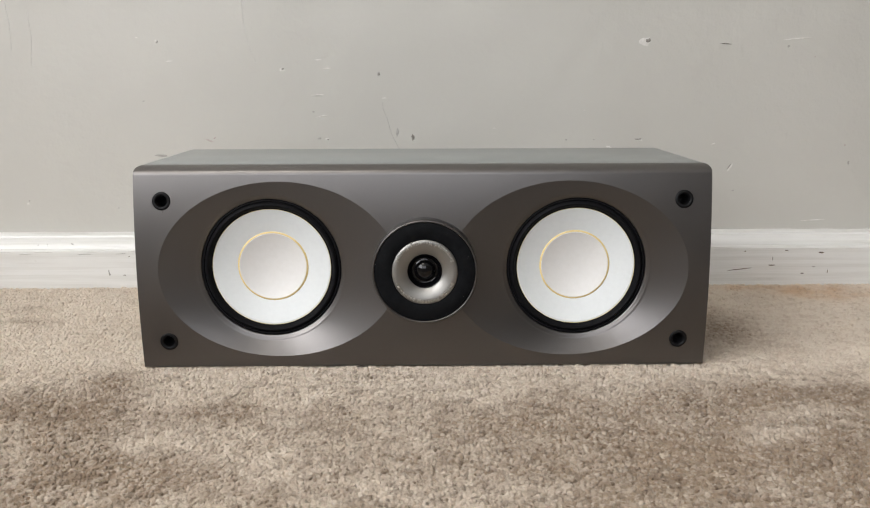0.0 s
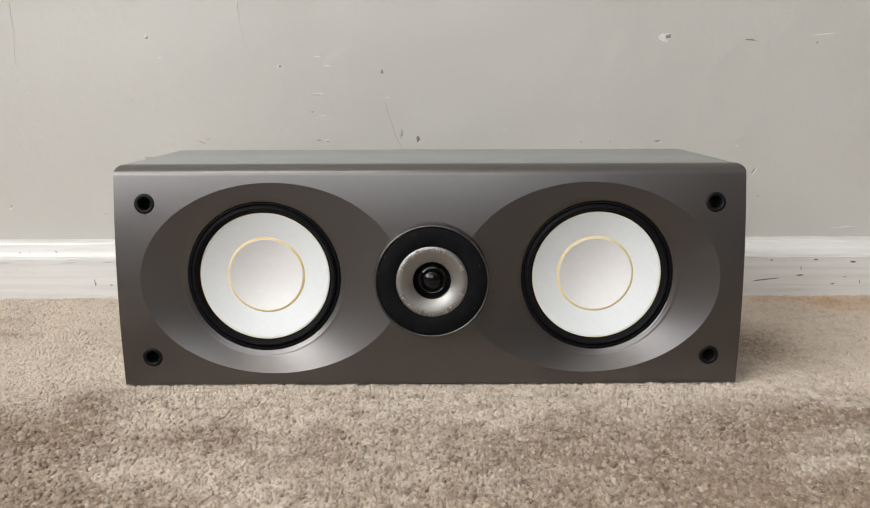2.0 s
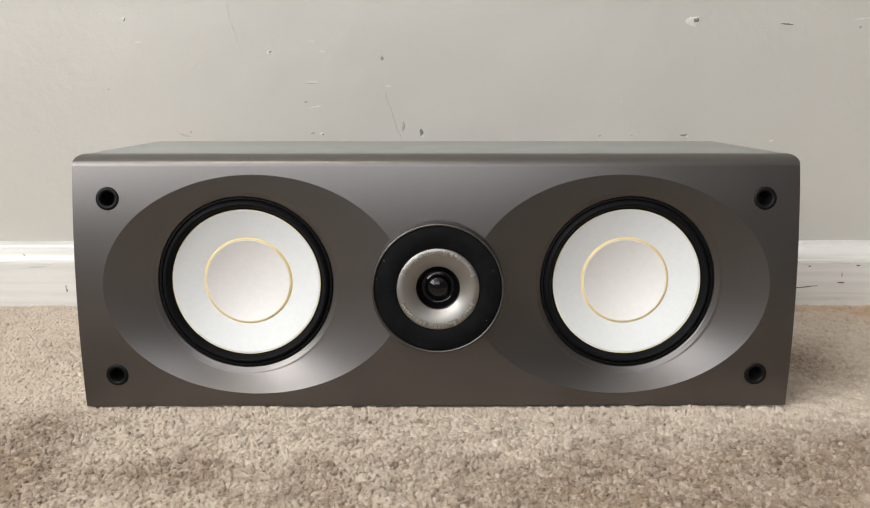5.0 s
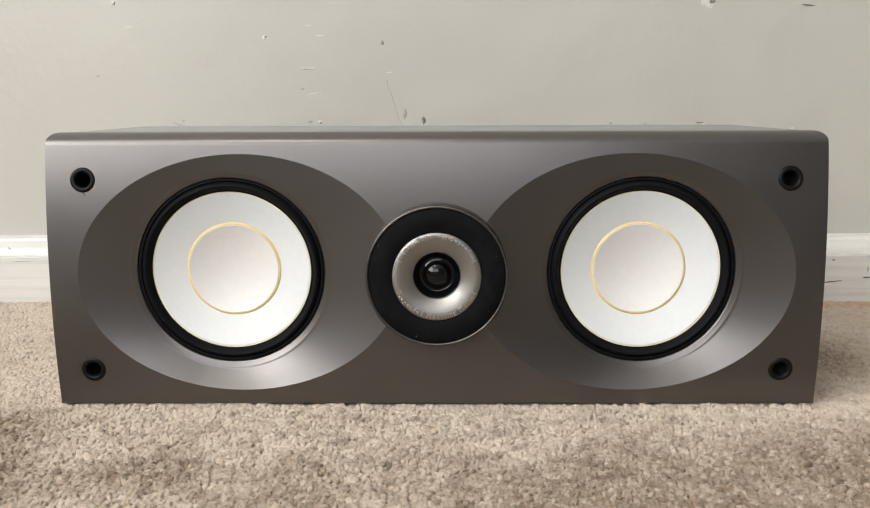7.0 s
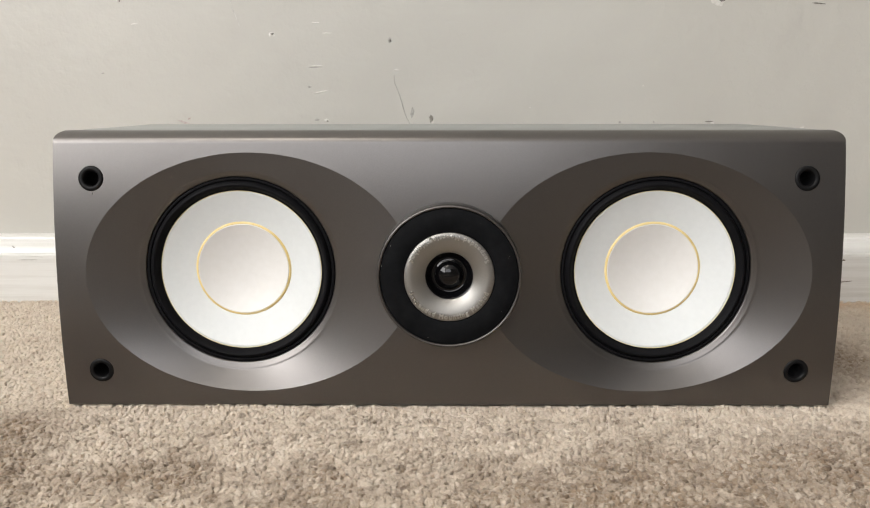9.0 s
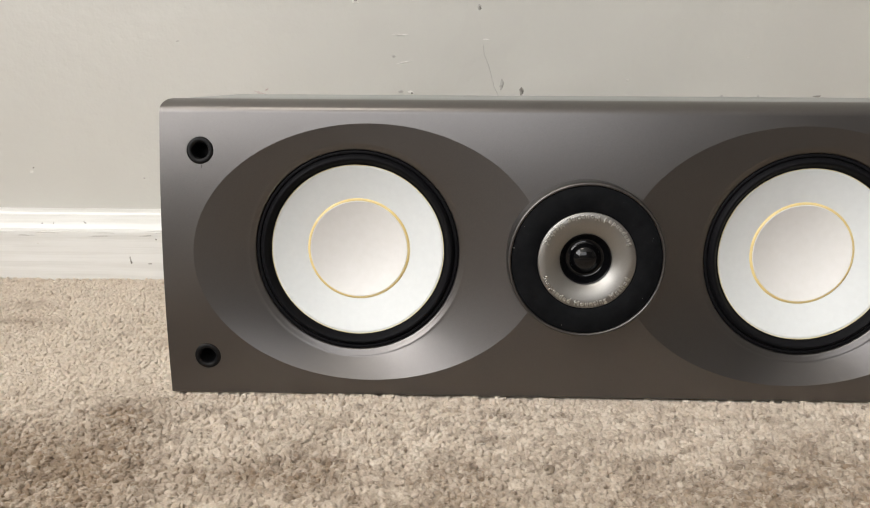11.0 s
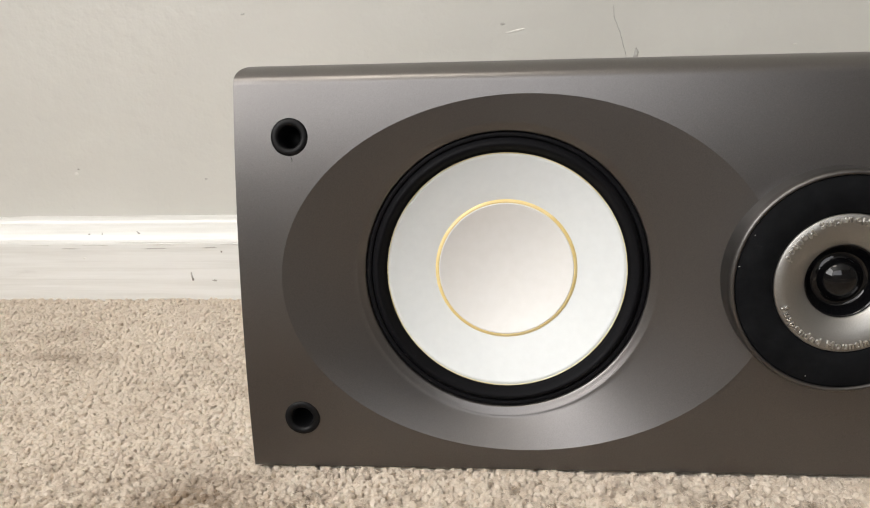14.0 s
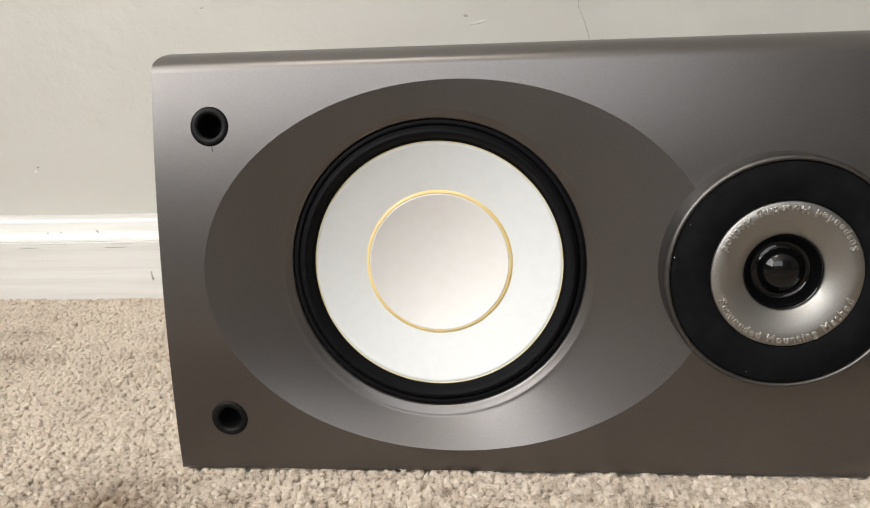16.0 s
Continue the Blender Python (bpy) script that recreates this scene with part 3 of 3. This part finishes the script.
for s in (-1, 1):
    bm = bmesh.new()
    N = 256
    spans = [0.0, 0.012, 0.03, 0.12, 0.25, 0.4, 0.55, 0.7, 0.82, 0.91, 0.97]
    rings = []
    for f in spans:
        ring = []
        for i in range(N):
            a = 2 * math.pi * i / N
            ex, ez = s * EX + EA * math.cos(a), EZ + EB * math.sin(a)
            d = Vector((ex - s * WX, ez - WZ))
            d.normalize()
            ix, iz = s * WX + FLANGE * d.x, WZ + FLANGE * d.y
            y = face_y(ez) + (lip_y(d.y) - face_y(ez)) * (f / 0.97)
            g = f / 0.97
            ring.append(bm.verts.new((ex + (ix - ex) * g, y, ez + (iz - ez) * g)))
        rings.append(ring)
    # inclined flange that leads down to the woofer's frame
    for rr, g in ((0.0589, 0.03), (0.0584, 0.20), (0.0576, 0.50), (0.0568, 0.80), (0.0560, 1.0), (0.0554, 1.25), (0.0551, 4.0)):
        ring = []
        for i in range(N):
            a = 2 * math.pi * i / N
            d = Vector((s * EX + EA * math.cos(a) - s * WX, EZ + EB * math.sin(a) - WZ))
            d.normalize()
            yy = lip_y(d.y) + (RIM_Y + 0.0009 - lip_y(d.y)) * min(g, 1.0) + 0.0015 * max(g - 1.0, 0.0)
            ring.append(bm.verts.new((s * WX + rr * d.x, yy, WZ + rr * d.y)))
        rings.append(ring)
    for a, c in zip(rings, rings[1:]):
        for i in range(N):
            j = (i + 1) % N
            mid = (a[i].co + c[j].co) / 2
            if math.hypot(mid.x - TX, mid.z - TZ) > TR - 0.004:
                bm.faces.new((a[i], a[j], c[j], c[i]))
    bmesh.ops.delete(bm, geom=[v for v in bm.verts if not v.link_faces], context="VERTS")
    for f in bm.faces:
        f.normal_update()
        if f.normal.y > 0:
            f.normal_flip()
    part("recess", bm, m_baffle, speaker, "taupe metallic dished woofer recess")

    cx, cz, y0 = s * WX, WZ, SEAT_Y
    wf = part("woofer", lathe([(0.0553, y0 + 0.008), (0.0552, y0 + 0.0008), (0.0547, y0 + 0.0003), (0.0537, y0 + 0.0002), (0.0532, y0 + 0.0006), (0.0530, y0 + 0.006)], cx, cz), m_rubber, speaker, "woofer with white cone and black rubber surround")
    part("surround", lathe([(0.0533, y0 + 0.0030)] + arc(0.0530, y0 + 0.0008, 0.0484, y0 + 0.0012, 0.0026, 14) + [(0.0480, y0 + 0.0020), (0.0469, y0 + 0.0022), (0.0466, y0 + 0.0045)], cx, cz), m_rubber, wf, "black rubber half-roll surround")
    part("cone_edge", lathe([(0.0473, y0 + 0.0026), (0.04715, y0 + 0.0018), (0.0469, y0 + 0.0018), (0.0467, y0 + 0.0024)], cx, cz), m_straw, wf, "thin straw-coloured glue line")
    part("cone", lathe([(0.0470, y0 + 0.0024)] + [(0.0470 - 0.0200 * k / 14, y0 + 0.0020 + 0.0060 * (k / 14) ** 0.93) for k in range(15)], cx, cz), m_cone, wf, "pearl white cone")
    part("glue_ring", lathe([(0.0288, y0 + 0.0083), (0.0283, y0 + 0.0076), (0.0278, y0 + 0.0072), (0.0274, y0 + 0.0070), (0.0270, y0 + 0.0070), (0.0267, y0 + 0.0080)], cx, cz), m_gold, wf, "amber glue ring")
    part("dust_cap", lathe([(0.0270, y0 + 0.0082), (0.0269, y0 + 0.0070), (0.0267, y0 + 0.0068)] + [(0.0265 * math.cos(math.pi / 2 * k / 12), y0 + 0.0068 + 0.0050 * math.sin(math.pi / 2 * k / 12) ** 2) for k in range(13)], cx, cz), m_cap, wf, "warm white dished dust cap")

# tweeter
PY = 0.6085
tw = part("tweeter", lathe([(TR + 0.0003, 0.6230), (TR + 0.0002, PY + 0.0040), (TR, PY + 0.0009), (TR - 0.0005, PY), (TR - 0.0013, PY - 0.0002), (TR - 0.0018, PY + 0.0003), (TR - 0.0019, PY + 0.0040)], TX, TZ, 160), m_rim, speaker, "round tweeter with grey metallic rim")
part("pad", lathe([(TR - 0.0018, PY + 0.0030), (TR - 0.0019, PY + 0.0009), (TR - 0.0025, PY + 0.0005), (0.0265, PY + 0.0005), (0.0257, PY + 0.0010), (0.0256, PY + 0.0040)], TX, TZ, 128), m_pad, tw, "matt black ring pad")
horn_prof = [(0.0257, PY + 0.0030), (0.0256, PY + 0.0006), (0.0252, PY + 0.0001), (0.0215, PY + 0.0003), (0.0205, PY + 0.0006)]
horn_prof += [(0.0205 - 0.0068 * k / 12, PY + 0.0006 + 0.0016 * (k / 12) + 0.0018 * (k / 12) ** 2) for k in range(1, 13)] + [(0.0136, PY + 0.0044), (0.0135, PY + 0.012)]
part("horn", lathe(horn_prof, TX, TZ, 128), m_horn, tw, "champagne metal horn ring with embossed lettering")
bowl = [(0.0138, PY + 0.0046), (0.0134, PY + 0.0044)] + arc(0.0131, PY + 0.0046, 0.0078, PY + 0.0086, -0.0022, 12)
dome = [(0.0078 * math.cos(math.pi / 2 * k / 14), PY + 0.0088 - 0.0056 * math.sin(math.pi / 2 * k / 14)) for k in range(15)]
part("diaphragm", lathe(bowl, TX, TZ, 96), m_gloss, tw, "glossy black bowl round the dome")
part("dome", lathe(dome, TX, TZ, 96), m_gloss, tw, "glossy black dome")


def lettering(text, centre_deg, span_deg, radius, size):
    """Raised letters set round the horn, feet outwards, running anticlockwise."""
    glyphs, pens, pen = [], [], 0.0
    for ch in text:
        cu = bpy.data.curves.new("glyph", "FONT")
        cu.body, cu.size, cu.extrude, cu.bevel_depth, cu.resolution_u = ch, size, 0.00045, 0.00012, 3
        ob = bpy.data.objects.new("glyph", cu)
        scene.collection.objects.link(ob)
        bpy.context.view_layer.update()
        dg = bpy.context.evaluated_depsgraph_get()
        me = bpy.data.meshes.new_from_object(ob.evaluated_get(dg))
        wid = max((v.co.x for v in me.vertices), default=size * 0.32)
        glyphs.append(me)
        pens.append((pen, wid))
        pen += wid + size * 0.10
        bpy.data.objects.remove(ob)
        bpy.data.curves.remove(cu)
    bm = bmesh.new()
    for me, (p, wid) in zip(glyphs, pens):
        if me.vertices:
            a = radians(centre_deg - span_deg / 2 + span_deg * (p + wid / 2) / pen)
            m = Matrix.Translation((TX + radius * math.cos(a), PY - 0.0001, TZ + radius * math.sin(a))) @ Matrix.Rotation(-(a + math.pi / 2), 4, "Y") @ Matrix.Rotation(math.pi / 2, 4, "X") @ Matrix.Translation((-wid / 2, 0, 0))
            me.transform(m)
            bm.from_mesh(me)
        bpy.data.meshes.remove(me)
    return part("lettering", bm, m_letter, tw, "embossed lettering", smooth=False)


for c in (90, 270):
    lettering("Suspended Mounting Method", c, 138, 0.0243, 0.0036)

# grille sockets
for x, z in SOCKETS:
    y = face_y(z)
    so = part("grille_socket", lathe([(SR + 0.0001, y + 0.006), (SR, y + 0.0002), (SR - 0.0004, y - 0.0005), (SR - 0.0020, y - 0.0006), (SR - 0.0027, y - 0.0001), (SR - 0.0030, y + 0.0010), (SR - 0.0032, y + 0.014), (0, y + 0.0142)], x, z, 48), m_void, speaker, "black plastic grille socket")
    so.data.transform(Matrix.Translation((0, y, z)) @ Matrix.Rotation(-math.atan(2 * FK * (z - FZ)), 4, "X") @ Matrix.Translation((0, -y, -z)))

# ---- marks on the wall and the baseboard ----
def blob(name, x, z, w, h, turn, mat, parent, y, proud=0.0005, seed=0):
    """A small irregular flake standing a little proud of the surface."""
    rng = random.Random(seed)
    bm = bmesh.new()
    c = bm.verts.new((x, y - proud, z))
    N = 14
    rings = []
    for f, p in ((0.55, 0.9), (1.0, -0.3)):
        ring = []
        for i in range(N):
            a = 2 * math.pi * i / N
            k = f * rng.uniform(0.62, 1.12) * 0.5
            dx, dz = w * k * math.cos(a), h * k * math.sin(a)
            t = radians(turn)
            ring.append(bm.verts.new((x + dx * math.cos(t) - dz * math.sin(t), y - proud * p * rng.uniform(0.6, 1.1), z + dx * math.sin(t) + dz * math.cos(t))))
        rings.append(ring)
    for i in range(N):
        j = (i + 1) % N
        bm.faces.new((c, rings[0][i], rings[0][j]))
        bm.faces.new((rings[0][i], rings[1][i], rings[1][j], rings[0][j]))
    bmesh.ops.recalc_face_normals(bm, faces=bm.faces)
    return part(name, bm, mat, parent, smooth=False)


def crack(name, knots, width, mat, parent, y):
    """A hairline that runs through the knots (x, z)."""
    bm = bmesh.new()
    last = None
    for k in range((len(knots) - 1) * 8 + 1):
        i, f = min(k // 8, len(knots) - 2), (k / 8) - min(k // 8, len(knots) - 2)
        (x0, z0), (x1, z1) = knots[i], knots[i + 1]
        x, z = x0 + (x1 - x0) * f, z0 + (z1 - z0) * f
        x += 0.0005 * noise.noise((z * 300, x * 50, 1))
        w = width * (0.6 + 0.8 * abs(noise.noise((z * 500, 3, 2)))) * (0.4 if k == 0 else 1)
        d = Vector((x1 - x0, z1 - z0)).normalized()
        row = [bm.verts.new((x - d.y * w * s / 2, y - p, z + d.x * w * s / 2)) for s, p in ((-1, 0.0001), (0, 0.0004), (1, 0.0001))]
        if last:
            for q in range(2):
                bm.faces.new((last[q], last[q + 1], row[q + 1], row[q]))
        last = row
    bmesh.ops.recalc_face_normals(bm, faces=bm.faces)
    return part(name, bm, mat, parent, smooth=False)


D, L, S, P, B = m_dark_mark, m_light_mark, m_scuff, m_pink, m_brown
CHIPS = [(-0.313, 0.270, 0.004, 0.002, 0, L), (-0.292, 0.266, 0.003, 0.005, -15, L), (-0.2905, 0.2655, 0.0015, 0.004, -15, D), (-0.279, 0.245, 0.008, 0.0016, 5, L), (-0.156, 0.2355, 0.007, 0.005, 0, L),
         (-0.1555, 0.2362, 0.0045, 0.0025, 10, D), (-0.116, 0.246, 0.009, 0.0014, 0, L), (-0.106, 0.237, 0.011, 0.0014, 0, L), (-0.117, 0.2082, 0.018, 0.0016, 1, L), (-0.117, 0.2071, 0.016, 0.0008, 1, S)]
CHIPS += [(-0.050, 0.231, 0.0045, 0.006, 0, S), (-0.0495, 0.2305, 0.0025, 0.004, 20, D), (-0.044, 0.2045, 0.008, 0.0016, 0, L), (-0.030, 0.1665, 0.0045, 0.012, -10, S), (-0.0128, 0.161, 0.0045, 0.009, 5, D),
          (-0.0118, 0.158, 0.003, 0.003, 0, L), (-0.117, 0.1605, 0.007, 0.0025, 0, S), (-0.1085, 0.160, 0.006, 0.0034, -10, L), (-0.1075, 0.1592, 0.003, 0.002, 0, D), (-0.240, 0.1585, 0.014, 0.0026, -18, P)]
CHIPS += [(-0.234, 0.1615, 0.005, 0.0022, 35, P), (-0.294, 0.142, 0.018, 0.0036, -2, S), (-0.123, 0.190, 0.005, 0.0025, 0, S), (-0.114, 0.185, 0.018, 0.002, 12, L), (0.2425, 0.2645, 0.015, 0.012, 20, L),
          (0.2456, 0.2656, 0.0085, 0.0065, 15, D), (0.332, 0.262, 0.014, 0.0016, -3, D), (0.412, 0.2675, 0.036, 0.0022, 5, L), (0.2405, 0.1585, 0.010, 0.0018, 0, D), (0.243, 0.1572, 0.005, 0.003, 0, L)]
CHIPS += [(0.207, 0.150, 0.009, 0.003, -12, L), (0.325, 0.153, 0.006, 0.0022, 20, L), (0.346, 0.126, 0.003, 0.013, -35, L), (0.3445, 0.127, 0.0016, 0.010, -35, D), (0.447, 0.0655, 0.034, 0.0016, 3, L),
          (-0.449, 0.088, 0.004, 0.0034, 0, L), (-0.447, 0.0915, 0.002, 0.0016, 0, D), (-0.347, 0.083, 0.003, 0.002, 0, S), (0.351, 0.100, 0.003, 0.002, 0, S), (0.078, 0.171, 0.004, 0.0016, -10, L)]
CHIPS += [(0.159, 0.158, 0.004, 0.002, 0, S), (0.179, 0.1905, 0.002, 0.002, 0, L), (0.190, 0.158, 0.003, 0.002, 0, S), (0.480, 0.131, 0.003, 0.006, 0, S), (-0.310, 0.202, 0.004, 0.002, 20, S),
          (0.401, 0.259, 0.004, 0.003, 30, S), (0.431, 0.248, 0.003, 0.002, 0, P), (0.474, 0.151, 0.003, 0.003, 0, P)]
for i, (x, z, w, h, t, m) in enumerate(CHIPS):
    blob("paint_chip", x, z, w, h, t, m, wall_north, Y1, 0.0008 if m is D else 0.0004, i)
crack("crack", [(-0.0465, 0.2005), (-0.0455, 0.192), (-0.0415, 0.183), (-0.0365, 0.165), (-0.0290, 0.150), (-0.022, 0.138)], 0.0006, S, wall_north, Y1)
crack("crack", [(-0.197, 0.312), (-0.1955, 0.286), (-0.191, 0.262), (-0.1845, 0.243)], 0.0006, m_faint, wall_north, Y1)
crack("crack", [(-0.452, 0.315), (-0.4485, 0.285), (-0.449, 0.252)], 0.0006, m_faint, wall_north, Y1)
crack("crack", [(-0.428, 0.300), (-0.426, 0.270), (-0.429, 0.240)], 0.0005, m_faint, wall_north, Y1)
SCUFFS = [(-0.350, 0.0165, 0.0020, 0.009, 5, S), (-0.3495, 0.0140, 0.0024, 0.004, 0, D), (-0.333, 0.0130, 0.005, 0.002, 0, S), (-0.3265, 0.0345, 0.0020, 0.002, 0, D), (-0.335, 0.0375, 0.014, 0.0010, 3, S),
          (0.351, 0.0165, 0.036, 0.0013, 6, B), (0.387, 0.0210, 0.010, 0.0016, 0, B), (0.3875, 0.0285, 0.0014, 0.006, 0, S), (0.356, 0.0370, 0.004, 0.0018, 0, B), (0.4025, 0.0375, 0.005, 0.0014, 0, B)]
SCUFFS += [(0.441, 0.0352, 0.009, 0.0030, 0, B), (0.422, 0.0115, 0.005, 0.0016, 0, B), (0.434, 0.0190, 0.006, 0.0020, 0, S), (0.450, 0.0135, 0.0014, 0.006, 0, B), (-0.390, 0.0470, 0.006, 0.0020, -40, S),
           (-0.428, 0.0465, 0.0022, 0.0015, 0, S), (-0.418, 0.0465, 0.0010, 0.0030, 0, S), (-0.375, 0.0370, 0.030, 0.0008, 1, S), (-0.44, 0.0372, 0.02, 0.0008, -1, S), (-0.43, 0.030, 0.003, 0.002, 0, L)]
for i, (x, z, w, h, t, m) in enumerate(SCUFFS):
    blob("scuff", x, z, w, h, t, m, baseboard, cap_y(z) + 0.0001, 0.0005, 100 + i)
for i in range(22):
    x = -0.52 + 1.04 * i / 22 + 0.03 * noise.noise((i * 3.7, 1, 0))
    z = 0.0398 + 0.0012 * noise.noise((i * 1.9, 4, 2))
    crack("scuff", [(x, z), (x + 0.008, z + 0.0003), (x + 0.012 + 0.02 * abs(noise.noise((i * 2.3, 7, 1))), z - 0.0002)], 0.0006, m_faint, baseboard, BASE_Y)
# hairline under one socket, and dust on the tweeter's pad
crack("hairline", [(-0.2030, 0.1264), (-0.2028, 0.1256), (-0.2029, 0.1246)], 0.0003, m_void, speaker, face_y(0.1255))
for i, (x, z, w) in enumerate(((0.0155, 0.0374, 0.0007), (-0.0380, 0.0065, 0.0006), (-0.0330, 0.0180, 0.0005), (0.0300, -0.0200, 0.0005), (-0.0120, -0.0350, 0.0005), (0.0340, 0.0120, 0.0004))):
    blob("dust_speck", TX + x, TZ + z, w, w * 0.7, 30 * i, m_light_mark, tw, PY + 0.0005, 0.0002, 500 + i)
